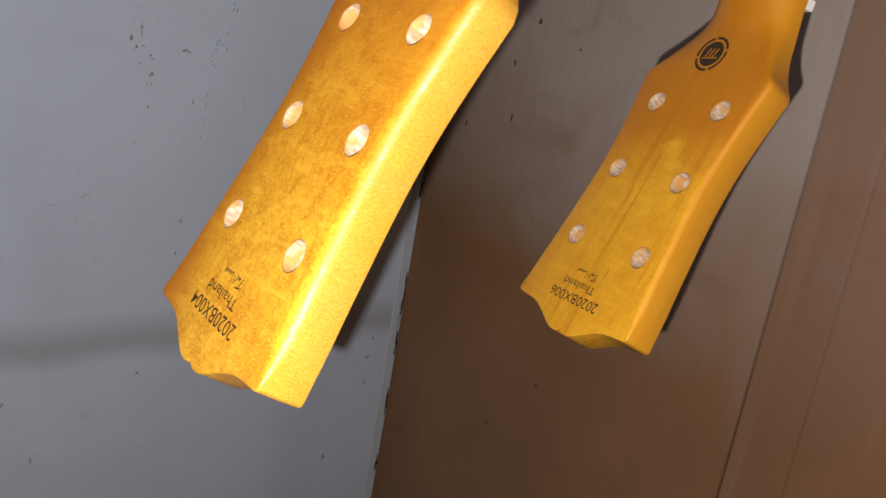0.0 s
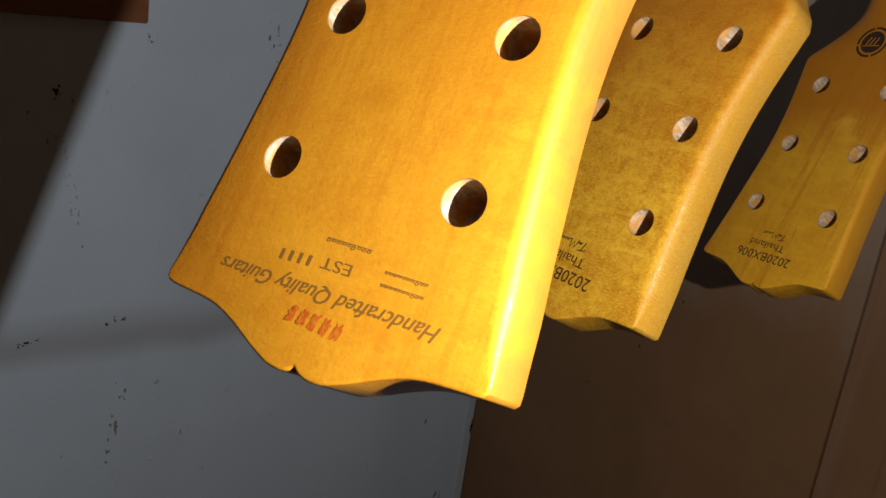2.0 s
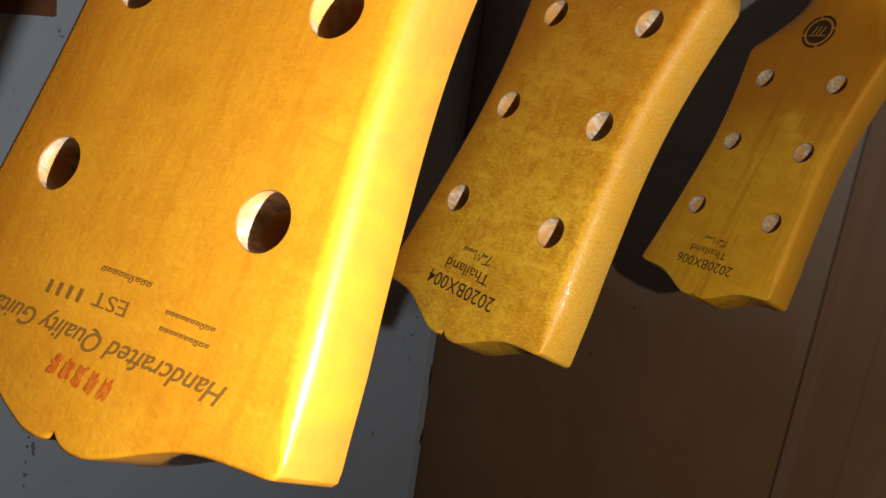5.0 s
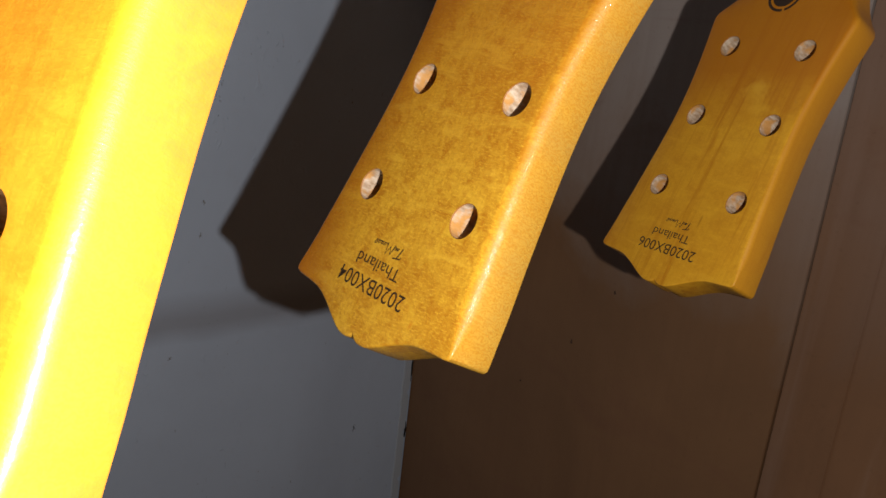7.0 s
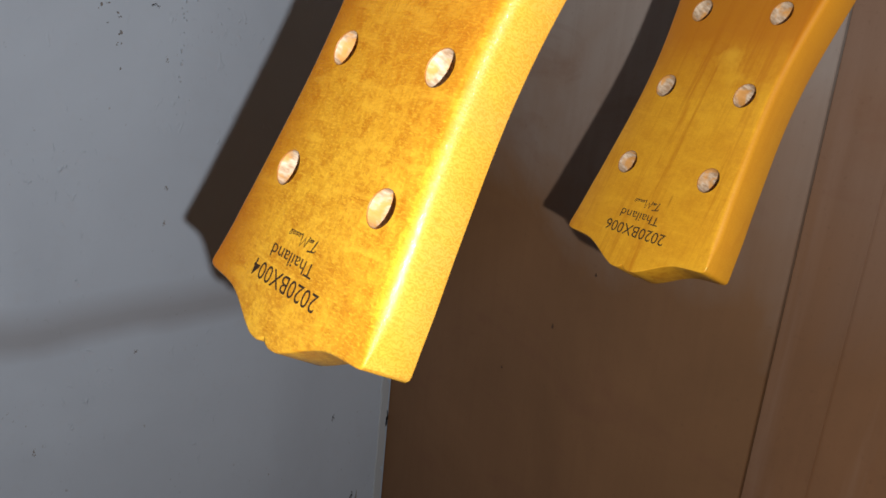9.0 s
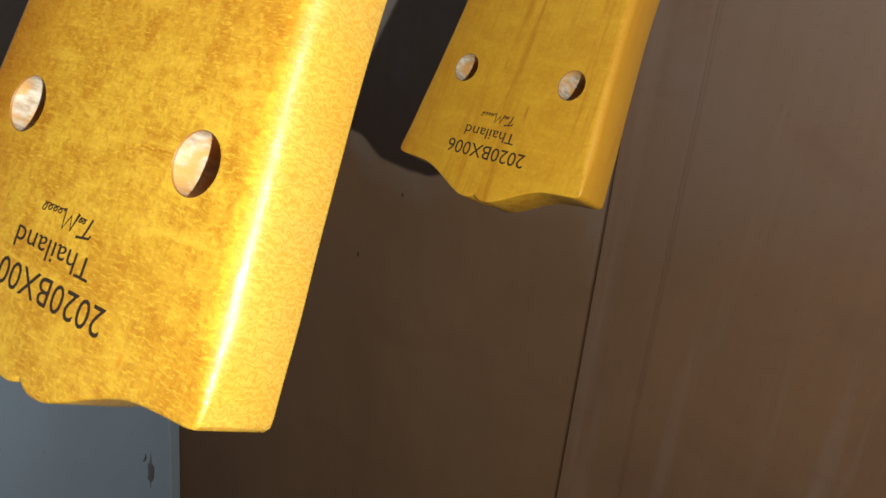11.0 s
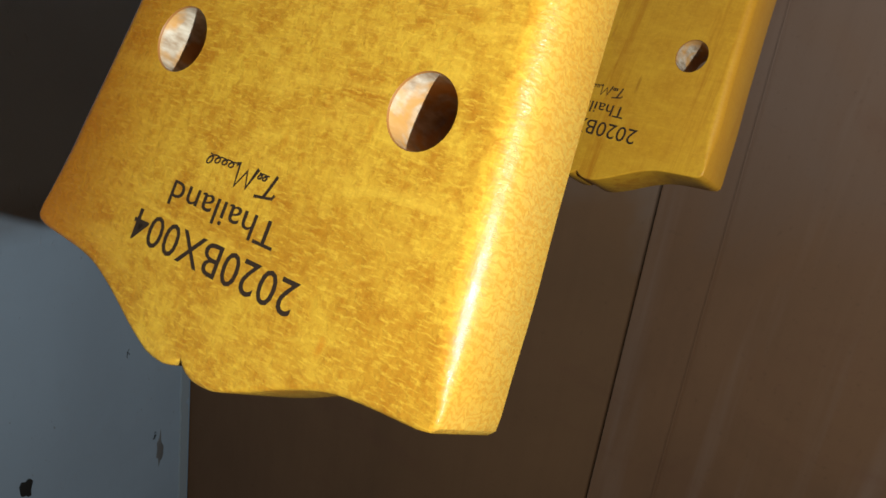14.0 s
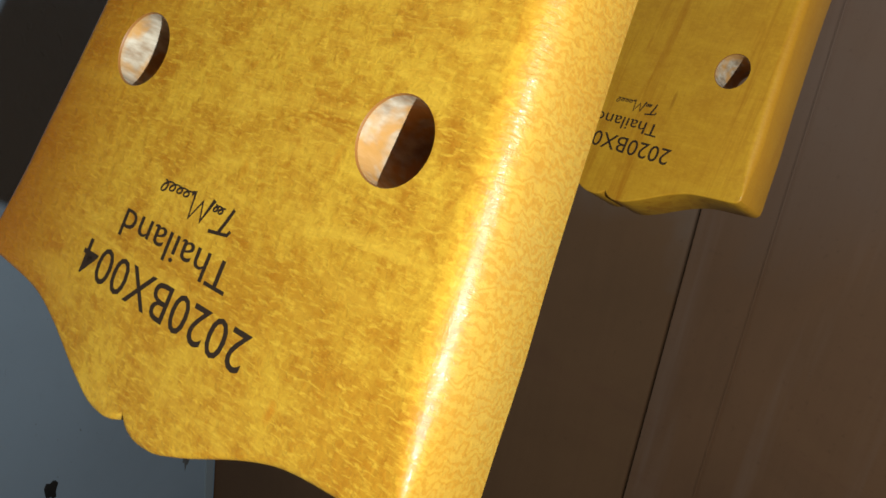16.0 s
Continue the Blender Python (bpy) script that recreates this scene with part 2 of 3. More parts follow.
rough_wood = Mat("plain_rail_timber", (0.3, 0.19, 0.1), 0.7)
rn = rough_wood.noise(rough_wood.coords((1, 0.08, 1)), 90, 5)
rough_wood.color(rough_wood.mix(rn, (0.36, 0.23, 0.12), (0.2, 0.12, 0.06)))
rough_wood.bump(rn, 0.3, 0.002)
TIMBER = rough_wood.mat

EDGE = Mat("pale_blue_filler", (0.50, 0.53, 0.54), 0.6).mat
CHIP = Mat("dark_bare_chip", (0.035, 0.028, 0.022), 0.8).mat
SMUDGE = Mat("grey_brown_smudge", (0.26, 0.24, 0.22), 0.8).mat
SPECK = Mat("dull_white_paint_speck", (0.50, 0.54, 0.58), 0.5).mat
BARE = Mat("bare_brown_under_paint", (0.085, 0.045, 0.025), 0.75).mat
GAP = Mat("black_gap", (0.012, 0.01, 0.008), 0.9).mat


# ---- mesh helpers ----
def finish(bm, name, mats, sharp=35):
    bmesh.ops.recalc_face_normals(bm, faces=bm.faces)
    me = bpy.data.meshes.new(name)
    bm.to_mesh(me)
    bm.free()
    for m in mats if isinstance(mats, (list, tuple)) else [mats]:
        me.materials.append(m)
    me.shade_smooth()
    me.set_sharp_from_angle(angle=radians(sharp))
    return me


def part(name, bm, mats, parent, label="", sharp=35):
    ob = new(name, finish(bm, name, mats, sharp))
    ob.parent = parent
    return tagged(ob, label) if label else ob


def box(bm, x0, y0, z0, x1, y1, z1, bevel=0.0):
    m = Matrix.LocRotScale(((x0 + x1) / 2, (y0 + y1) / 2, (z0 + z1) / 2), None, (x1 - x0, y1 - y0, z1 - z0))
    made = bmesh.ops.create_cube(bm, size=1, matrix=m)["verts"]
    if bevel:
        edges = list({e for v in made for e in v.link_edges})
        bmesh.ops.bevel(bm, geom=edges, offset=bevel, segments=2, affect="EDGES")
    return bm


def structure(name, bm, mat, label, category):
    return tagged(new(name, finish(bm, name, mat)), label, category, kind="structure")


# ---- the room corner ----
X1, Y0, Z1 = 2.6, -2.6, 2.5
wall_west = structure("wall_west", box(bmesh.new(), -0.12, Y0, 0, 0, 0.12, Z1), PLASTER, "white painted plaster wall with chips and a grimy band", "wall")
wall_north = structure("wall_north", box(bmesh.new(), 0.0, 0.02, 0, X1, 0.14, Z1), GAP, "dark wall behind brown boards", "wall")
# These walls, floor and ceiling are unseen; their brown warms the bounced light.
wall_south = structure("wall_south", box(bmesh.new(), 0.0, Y0 - 0.12, 0, X1, Y0, Z1), BOARD, "unseen wall, coloured brown to warm the bounced light", "wall")
wall_east = structure("wall_east", box(bmesh.new(), X1, Y0, 0, X1 + 0.12, 0.14, Z1), BOARD, "unseen wall, coloured brown to warm the bounced light", "wall")
floor = structure("floor", box(bmesh.new(), -0.12, Y0 - 0.12, -0.1, X1 + 0.12, 0.14, 0), TIMBER, "unseen floor, coloured brown to warm the bounced light", "floor")
ceiling = structure("ceiling", box(bmesh.new(), -0.12, Y0 - 0.12, Z1, X1 + 0.12, 0.14, Z1 + 0.1), TIMBER, "unseen ceiling, coloured brown to warm the bounced light", "ceiling")

# The brown boards that face the far side, with a thin dark joint between them.
board = part("wall_board", box(bmesh.new(), 0.0015, 0.0, 0, 0.4075, 0.02, Z1, 0.0005), BOARD, wall_north, "brown plywood board, greyer towards the top")
bm = bmesh.new()
box(bm, 0.4091, 0.0005, 0, 0.4530, 0.02, Z1, 0.0004)
stile = part("door_stile", bm, DOOR_WOOD, wall_north, "reddish brown wooden stile with a rounded edge")
bm = bmesh.new()
box(bm, 0.4531, 0.0007, 0, 1.25, 0.02, Z1, 0.0002)
panel = part("door_panel", bm, DOOR_WOOD, wall_north, "reddish brown wooden door panel")
part("door_bead", box(bmesh.new(), 0.4518, -0.0006, 0, 0.4544, 0.0012, Z1, 0.0007), DOOR_WOOD, wall_north, "thin rounded wooden bead")
part("wall_board", box(bmesh.new(), 1.2525, 0.0, 0, X1, 0.02, Z1, 0.0008), BOARD, wall_north, "brown plywood board, greyer towards the top")


# The crumbling filler strip down the corner of the white wall.
def corner_strip():
    rnd = random.Random(4)
    bm = bmesh.new()
    rings = []
    for i in range(301):
        z = 0.3 + 1.6 * i / 300
        near = -0.0105 + rnd.uniform(-0.0006, 0.0006)
        bite = 0.003 if rnd.random() < 0.06 or 1.12 < z < 1.18 and rnd.random() < 0.6 else 0.0
        far = -0.0006 - bite + rnd.uniform(-0.0006, 0.0003)
        rings.append([bm.verts.new(p) for p in ((0.0, near, z), (0.0012, near + 0.0008, z), (0.0018, far - 0.001, z), (0.0002, far, z))])
    for a, b in zip(rings, rings[1:]):
        for k in range(3):
            bm.faces.new((a[k], a[k + 1], b[k + 1], b[k]))
    return bm


part("corner_filler", corner_strip(), EDGE, wall_west, "chipped pale filler strip in the wall corner")


def gap_sliver(z0, z1, seed):
    """A dark open crack between the filler and the brown board."""
    rnd = random.Random(seed)
    bm = bmesh.new()
    left, right = [], []
    for k in range(13):
        z = z0 + (z1 - z0) * k / 12
        w = 0.0016 * math.sin(math.pi * k / 12) ** 0.6 * rnd.uniform(0.6, 1.2) + 0.0001
        left.append(bm.verts.new((0.0004, -0.0014, z)))
        right.append(bm.verts.new((0.0010 + w, -0.0005, z)))
    for k in range(12):
        bm.faces.new((left[k], right[k], right[k + 1], left[k + 1]))
    return bm


for k, (z0, z1) in enumerate(((1.165, 1.212), (1.118, 1.146), (1.048, 1.080), (1.29, 1.31), (0.98, 1.0))):
    part("crack", gap_sliver(z0, z1, k), GAP, wall_west, "dark open crack in the corner")


def blot(y, z, w, h, seed, lift=0.0006, n=14, rag=0.35, bm=None):
    """A ragged flake on the white wall, w wide and h high."""
    rnd = random.Random(seed)
    bm = bm or bmesh.new()
    rim = []
    for k in range(n):
        a = 2 * math.pi * k / n
        r = 1 + rnd.uniform(-rag, rag)
        rim.append((y + 0.5 * w * r * math.cos(a), z + 0.5 * h * r * math.sin(a)))
    low = [bm.verts.new((0.0001, *p)) for p in rim]
    top = [bm.verts.new((lift, y + 0.85 * (p[0] - y), z + 0.85 * (p[1] - z))) for p in rim]
    for k in range(n):
        bm.faces.new((low[k], low[(k + 1) % n], top[(k + 1) % n], top[k]))
    bm.faces.new(top)
    return bm


MARKS = [
    (-0.474, 1.369, 0.005, 0.009, CHIP), (-0.494, 1.353, 0.002, 0.003, CHIP), (-0.462, 1.362, 0.002, 0.006, SMUDGE),
    (-0.417, 1.178, 0.004, 0.004, CHIP), (-0.424, 1.178, 0.002, 0.005, CHIP), (-0.431, 1.175, 0.003, 0.003, CHIP),
    (-0.494, 1.167, 0.006, 0.004, CHIP), (-0.500, 1.164, 0.003, 0.004, CHIP), (-0.486, 1.168, 0.003, 0.002, CHIP),
    (-0.385, 1.113, 0.003, 0.004, SMUDGE), (-0.420, 1.076, 0.003, 0.012, SMUDGE), (-0.452, 1.245, 0.002, 0.002, CHIP),
    (-0.405, 1.414, 0.002, 0.004, CHIP), (-0.403, 1.410, 0.002, 0.003, CHIP), (-0.480, 1.330, 0.002, 0.006, SMUDGE),
    (-0.258, 1.414, 0.004, 0.002, CHIP), (-0.254, 1.413, 0.002, 0.002, CHIP), (-0.294, 1.428, 0.002, 0.007, SMUDGE),
    (-0.247, 1.373, 0.002, 0.004, SMUDGE), (-0.248, 1.270, 0.002, 0.005, SMUDGE), (-0.250, 1.240, 0.002, 0.004, SMUDGE),
    (-0.170, 0.919, 0.012, 0.020, CHIP), (-0.034, 0.890, 0.007, 0.034, SMUDGE), (-0.040, 0.906, 0.003, 0.010, CHIP),
    (-0.034, 1.119, 0.004, 0.002, CHIP), (-0.030, 1.140, 0.002, 0.002, CHIP), (-0.275, 1.130, 0.003, 0.003, SMUDGE),
    (-0.033, 1.090, 0.002, 0.005, SMUDGE), (-0.070, 1.010, 0.003, 0.008, CHIP), (-0.360, 1.060, 0.002, 0.006, SMUDGE),
]
def chip(y, z, w, h, seed):
    """A torn chip: one ragged flake with crumbs of bare wall round it."""
    rnd = random.Random(100 + seed)
    bm = blot(y, z, 0.6 * w, 0.62 * h, seed, 0.0003, 13, 0.5)
    for k in range(5):
        a, far = rnd.uniform(0, 6.28), rnd.uniform(0.45, 0.75)
        size = rnd.uniform(0.12, 0.36)
        blot(y + far * w * math.cos(a), z + far * h * math.sin(a), size * w, size * h, seed * 7 + k, 0.0003, 9, 0.5, bm)
    return bm


for k, (y, z, w, h, mat) in enumerate(MARKS):
    part("paint_chip", chip(y, z, w, h, k) if h < 0.012 else blot(y, z, w, h, k), mat, wall_west)


def crumbs(path, count, seed):
    """A trail of hard paint specks running down the wall through the given places."""
    rnd = random.Random(seed)
    bm = bmesh.new()
    for k in range(count):
        at = rnd.random() * (len(path) - 1)
        a, b = path[int(at)], path[int(at) + 1]
        y, z = (a[q] + (at % 1) * (b[q] - a[q]) + rnd.gauss(0, 0.0035) for q in (0, 1))
        size = rnd.uniform(0.0007, 0.0022)
        blot(y, z, size, size * rnd.uniform(1.0, 2.0), seed + k, rnd.uniform(0.0008, 0.0016), 7, 0.4, bm)
    return bm


TRAILS = [
    ([(-0.216, 1.462), (-0.227, 1.431), (-0.235, 1.398), (-0.239, 1.330)], 34),
    ([(-0.296, 1.425), (-0.287, 1.400), (-0.284, 1.370)], 16),
    ([(-0.470, 1.340), (-0.462, 1.300), (-0.458, 1.262)], 22),
    ([(-0.415, 1.110), (-0.425, 1.075), (-0.430, 1.050)], 14),
]
for k, (path, count) in enumerate(TRAILS):
    tagged(part("paint_specks", crumbs(path, count, 300 + 40 * k), SMUDGE if k % 2 else SPECK, wall_west, "trail of dried paint specks"), kind="stuff")
# A tongue of bare brown where the paint has come off beside the corner.
bm = blot(-0.093, 1.520, 0.013, 0.130, 77, 0.0007, 22, 0.16)
part("peeled_patch", bm, BARE, wall_west, "bare brown patch with peeled paint edge")


def board_flecks():
    rnd = random.Random(9)
    for x, z, w, h in ((0.13, 1.484, 0.004, 0.006), (0.107, 1.445, 0.003, 0.006), (0.116, 1.398, 0.002, 0.007), (0.213, 1.181, 0.002, 0.005),
                       (0.054, 1.380, 0.003, 0.005), (0.184, 1.468, 0.002, 0.003), (0.160, 1.120, 0.002, 0.002), (0.25, 1.24, 0.002, 0.003)):
        bm = bmesh.new()
        rim = []
        for k in range(10):
            a, r = 2 * math.pi * k / 10, 1 + rnd.uniform(-0.4, 0.4)
            rim.append((x + 0.5 * w * r * math.cos(a), z + 0.5 * h * r * math.sin(a)))
        low = [bm.verts.new((p[0], -0.0001, p[1])) for p in rim]
        top = [bm.verts.new((x + 0.8 * (p[0] - x), -0.0006, z + 0.8 * (p[1] - z))) for p in rim]
        for k in range(10):
            bm.faces.new((low[k], low[(k + 1) % 10], top[(k + 1) % 10], top[k]))
        bm.faces.new(top)
        part("scuff", bm, BARE, board)


board_flecks()

# The stained board on the white wall.
bm = bmesh.new()
box(bm, 0.0, -1.15, 1.4245, 0.010, -0.410, 1.75, 0.001)
sign = tagged(new("wall_plank", finish(bm, "wall_plank", STAINED)), "dark orange stained wooden board fixed flat on white wall", "board")

# The rail from which the necks hang.
RAIL = 1.95
bm = bmesh.new()
box(bm, 0.42, Y0, RAIL, 0.66, 0.0, RAIL + 0.05, 0.003)
rail = tagged(new("hanging_rail", finish(bm, "hanging_rail", TIMBER)), "plain timber rail above the hanging guitar necks", "rail")

# ---- the guitar necks ----
HALF_TIP = [(0.0, -42.2), (0.9, -43.2), (3.2, -44.0), (6.8, -43.8), (9.6, -42.8), (12.6, -41.5), (16.6, -39.5), (20.3, -37.8),
            (24.5, -36.3), (28.5, -35.6), (33.6, -35.2), (38.2, -34.9), (39.9, -34.5)]
HALF_SIDE = [(40.7, -33.6), (40.7, -31.8), (40.2, -27.0), (39.3, -17.0), (37.9, -6.0), (36.6, 6.0), (35.2, 20.0), (34.4, 33.0), (34.4, 45.0),
             (35.0, 55.0), (36.2, 66.0), (37.6, 76.0), (38.8, 84.0)]
# The shoulder and throat: millimetres up the head, half width, share of the round back.
THROAT = [(86.3, 38.9, 0.0), (88.2, 38.3, 0.02), (90.0, 36.9, 0.05), (92.5, 34.8, 0.1), (95.5, 32.6, 0.17), (99.0, 30.5, 0.28), (103.0, 28.5, 0.42),
          (107.0, 26.8, 0.57), (111.5, 25.3, 0.72), (116.0, 24.2, 0.85), (121.0, 23.3, 0.95), (128.0, 22.6, 1.0)]
HOLES = [(23.1, 0.0, 5.0), (21.4, 36.1, 5.0), (20.8, 71.5, 5.0)]


def spline(points, step):
    """Points along a smooth curve through the given ones."""
    pts = [Vector(p) for p in points]
    pts = [2 * pts[0] - pts[1], *pts, 2 * pts[-1] - pts[-2]]
    out = []
    for a, b, c, d in zip(pts, pts[1:], pts[2:], pts[3:]):
        n = max(1, round((c - b).length / step))
        for k in range(n):
            t = k / n
            out.append(0.5 * (2 * b + (c - a) * t + (2 * a - 5 * b + 4 * c - d) * t * t + (3 * b - a - 3 * c + d) * t ** 3))
    return out + [pts[-2]]


def outline(wide, left_share):
    """The open edge of a headstock in millimetres, from shoulder to shoulder round the tip, with the width of its rounding at each point."""
    tip = [(p, 0.5) for p in spline(HALF_TIP + HALF_SIDE[:1], 1.4)[:-1]]
    side = spline(HALF_SIDE, 3.0)
    half = tip + [(p, 0.5 + 1.9 * min(1.0, max(0.0, (k - 1) / 4))) for k, p in enumerate(side)]
    half = [(Vector((p.x * wide, p.y)), r) for p, r in half]
    left = [(Vector((-p.x, p.y)), 0.5 + (r - 0.5) * left_share) for p, r in reversed(half[1:])]
    return left + half


BEND = radians(14)
ACROSS = 19


def neck_body(round_over, wide, length, thick, left_share=0.45):
    """Headstock, throat and shaft carved from one piece, with six tuner holes through the head."""
    bm = bmesh.new()
    edge = outline(wide, left_share)
    n = len(edge)
    inward = []
    for k in range(n):
        d = (edge[min(k + 1, n - 1)][0] - edge[max(k - 1, 0)][0]).normalized()
        inward.append(Vector((-d.y, d.x)))

    def ring(across, down):
        return [bm.verts.new(((p.x + across(r) * w.x) / 1000, (p.y + (across(r) * w.y if 0 < k < n - 1 else 0.0)) / 1000, down(r)))
                for k, ((p, r), w) in enumerate(zip(edge, inward))]

    rings = []
    for k in range(7):
        a = math.pi / 2 * k / 6
        rings.append(ring(lambda r: (1 - math.sin(a)) * r * round_over, lambda r: -(1 - math.cos(a)) * r * round_over / 1000))
    rings.append(ring(lambda r: 0.0, lambda r: -thick + 0.0006))
    rings.append(ring(lambda r: 0.3, lambda r: -thick))
    for a, b in zip(rings, rings[1:]):
        for k in range(n - 1):
            bm.faces.new((a[k], a[k + 1], b[k + 1], b[k]))
    a, b = rings[0][0].co, rings[0][-1].co
    middle = [bm.verts.new(a.lerp(b, k / (ACROSS + 1))) for k in range(1, ACROSS + 1)]
    cut = [r[0] for r in reversed(rings)] + middle + [r[-1] for r in rings]
    backs, fronts = [], []
    chain = [rings[0][-1], *reversed(middle), rings[0][0]]
    for u, v in zip(chain, chain[1:]):
        bm.edges.new((u, v))
    bm.edges.new((rings[-1][0], rings[-1][-1]))
    loops = {0: [rings[0] + list(reversed(middle))], 1: [rings[-1]]}
    for u, v, r in HOLES:
        u *= 1 + 0.75 * (wide - 1)
        for s in (-1, 1):
            tubes = []
            for z, grow in ((0.0, 0.18), (-0.0003, 0.03), (-0.004, 0.0), (-0.009, 0.0), (-thick + 0.0003, 0.0), (-thick, 0.2)):
                tubes.append([bm.verts.new(((s * u + (r + grow) * math.cos(2 * math.pi * k / 40)) / 1000, (v + (r + grow) * math.sin(2 * math.pi * k / 40)) / 1000, z)) for k in range(40)])
            for j, (a, b) in enumerate(zip(tubes, tubes[1:])):
                for k in range(40):
                    f = bm.faces.new((a[k], b[k], b[(k + 1) % 40], a[(k + 1) % 40]))
                    f.material_index = 2 if j == 0 else 1
            loops[0].append(tubes[0]), loops[1].append(tubes[-1])
    for side in loops.values():
        edges = []
        for loop in side:
            edges += [bm.edges.get((loop[k], loop[(k + 1) % len(loop)])) for k in range(len(loop))]
        bmesh.ops.triangle_fill(bm, edges=edges, use_beauty=True)
    # Throat and shaft: the cut across the shoulders flows into a D-shaped back.
    first = [v.co.copy() for v in cut]
    half = abs(first[-2].x)
    nut_v = 0.128
    last, count = cut, len(cut)
    stations = [(v / 1000, w / 1000, share) for v, w, share in THROAT]
    stations += [(nut_v + length * k / 8, 0.0226 + 0.004 * k / 8, 1.0) for k in range(1, 9)]
    for v, w, share in stations:
        along = max(0.0, v - nut_v)
        ease = 0.003 * max(0.0, min(1.0, (v - 0.110) / 0.018)) ** 2
        depth = thick - 0.00002 + 0.0018 * max(0.0, min(1.0, (v - 0.109) / 0.019)) + 0.003 * along / length
        base = Vector((0, min(v, nut_v), -thick + ease)) + along * Vector((0, math.cos(BEND), math.sin(BEND)))
        lean = BEND * min(1.0, max(0.0, (v - 0.110) / 0.018))
        up = Vector((0, -math.sin(lean), math.cos(lean)))
        now = []
        for k, p in enumerate(first):
            a = math.pi * (1 - k / (count - 1))
            c, s = math.cos(a), math.sin(a)
            flat = (p.x * w / half, p.z + thick)
            rounded = (w * math.copysign(abs(c) ** 0.8, c), depth * s ** 0.8)
            x, z = (f * (1 - share) + g * share for f, g in zip(flat, rounded))
            now.append(bm.verts.new(base + Vector((x, 0, 0)) + up * z))
        for k in range(count - 1):
            bm.faces.new((last[k], last[k + 1], now[k + 1], now[k]))
        bm.faces.new((last[-1], last[0], now[0], now[-1]))
        last = now
    bm.faces.new(last)
    return bm


def tilted_box(half, v0, v1, depth0, depth1, bevel, thick):
    """A block across the front of the neck, in the neck's own slope."""
    bm = box(bmesh.new(), -half, v0, -depth1, half, v1, -depth0, bevel)
    m = Matrix.Translation((0, 0.128, -thick + 0.0026)) @ Matrix.Rotation(BEND, 4, "X")
    bmesh.ops.transform(bm, matrix=m, verts=bm.verts)
    return bm


LIFT = 0.00004


def lettering(name, words, width, height, u, v, mat, parent, label, shear=0.0, turn=0.0, bold=0.0):
    """Words in flat ink on the back of the head, reading from the other end; u, v: the middle of the line, in millimetres."""
    data = bpy.data.curves.new(name, "FONT")
    data.body, data.size, data.shear, data.offset = words, 1.0, shear, bold
    data.align_x, data.align_y = "LEFT", "BOTTOM_BASELINE"
    data.resolution_u = 3
    ob = new("words", data)
    me = bpy.data.meshes.new_from_object(ob.evaluated_get(bpy.context.evaluated_depsgraph_get()))
    bpy.data.objects.remove(ob)
    xs = [w.co.x for w in me.vertices]
    ys = [w.co.y for w in me.vertices]
    cx, cy, sx, sy = (min(xs) + max(xs)) / 2, (min(ys) + max(ys)) / 2, width / (max(xs) - min(xs)), height / (max(ys) - min(ys))
    c, s = math.cos(radians(turn)), math.sin(radians(turn))
    for w in me.vertices:
        x, y = -(w.co.x - cx) * sx, -(w.co.y - cy) * sy
        w.co = ((u + x * c - y * s) / 1000, (v + x * s + y * c) / 1000, LIFT)
    me.materials.clear()
    me.materials.append(mat)
    made = new(name, me)
    made.parent = parent
    return tagged(made, label)


def bars(spans, z=LIFT, bm=None):
    """Flat ink strokes: (u0, v0, u1, v1, thickness) in millimetres."""
    bm = bm or bmesh.new()
    for u0, v0, u1, v1, t in spans:
        a, b = Vector((u0, v0)), Vector((u1, v1))
        d = (b - a).normalized() * t / 2
        q = Vector((-d.y, d.x))
        bm.faces.new([bm.verts.new((p.x / 1000, p.y / 1000, z)) for p in (a - q, b - q, b + q, a + q)])
    return bm


def scribble(u0, u1, v, height, loops, thick, slant=0.35, seed=1):
    """One joined pen line of slanting loops, as of a word too small or smeared to read."""
    rnd = random.Random(seed)
    tall = [rnd.choice((0.55, 0.6, 0.7, 1.0)) for _ in range(loops + 1)]
    pts = []
    n = loops * 14
    for k in range(n + 1):
        t = k / n
        a = 2 * math.pi * loops * t
        h = 0.5 * height * tall[min(loops, int(loops * t))]
        rise = h * (1 - math.cos(a))
        pts.append(Vector((u0 + (u1 - u0) * t + 0.55 * (u1 - u0) / loops * math.sin(a) - slant * rise, v + 0.5 * height - rise)))
    bm = bmesh.new()
    rails = []
    for k, p in enumerate(pts):
        d = (pts[min(k + 1, n)] - pts[max(k - 1, 0)]).normalized() * 0.5 * thick * (0.7 + 0.5 * abs(math.sin(0.45 * k)))
        z = LIFT * (1 + 0.3 * k / n)
        rails.append([bm.verts.new(((p.x - d.y) / 1000, (p.y + d.x) / 1000, z)), bm.verts.new(((p.x + d.y) / 1000, (p.y - d.x) / 1000, z))])
    for a, b in zip(rails, rails[1:]):
        bm.faces.new((a[0], a[1], b[1], b[0]))
    return bm


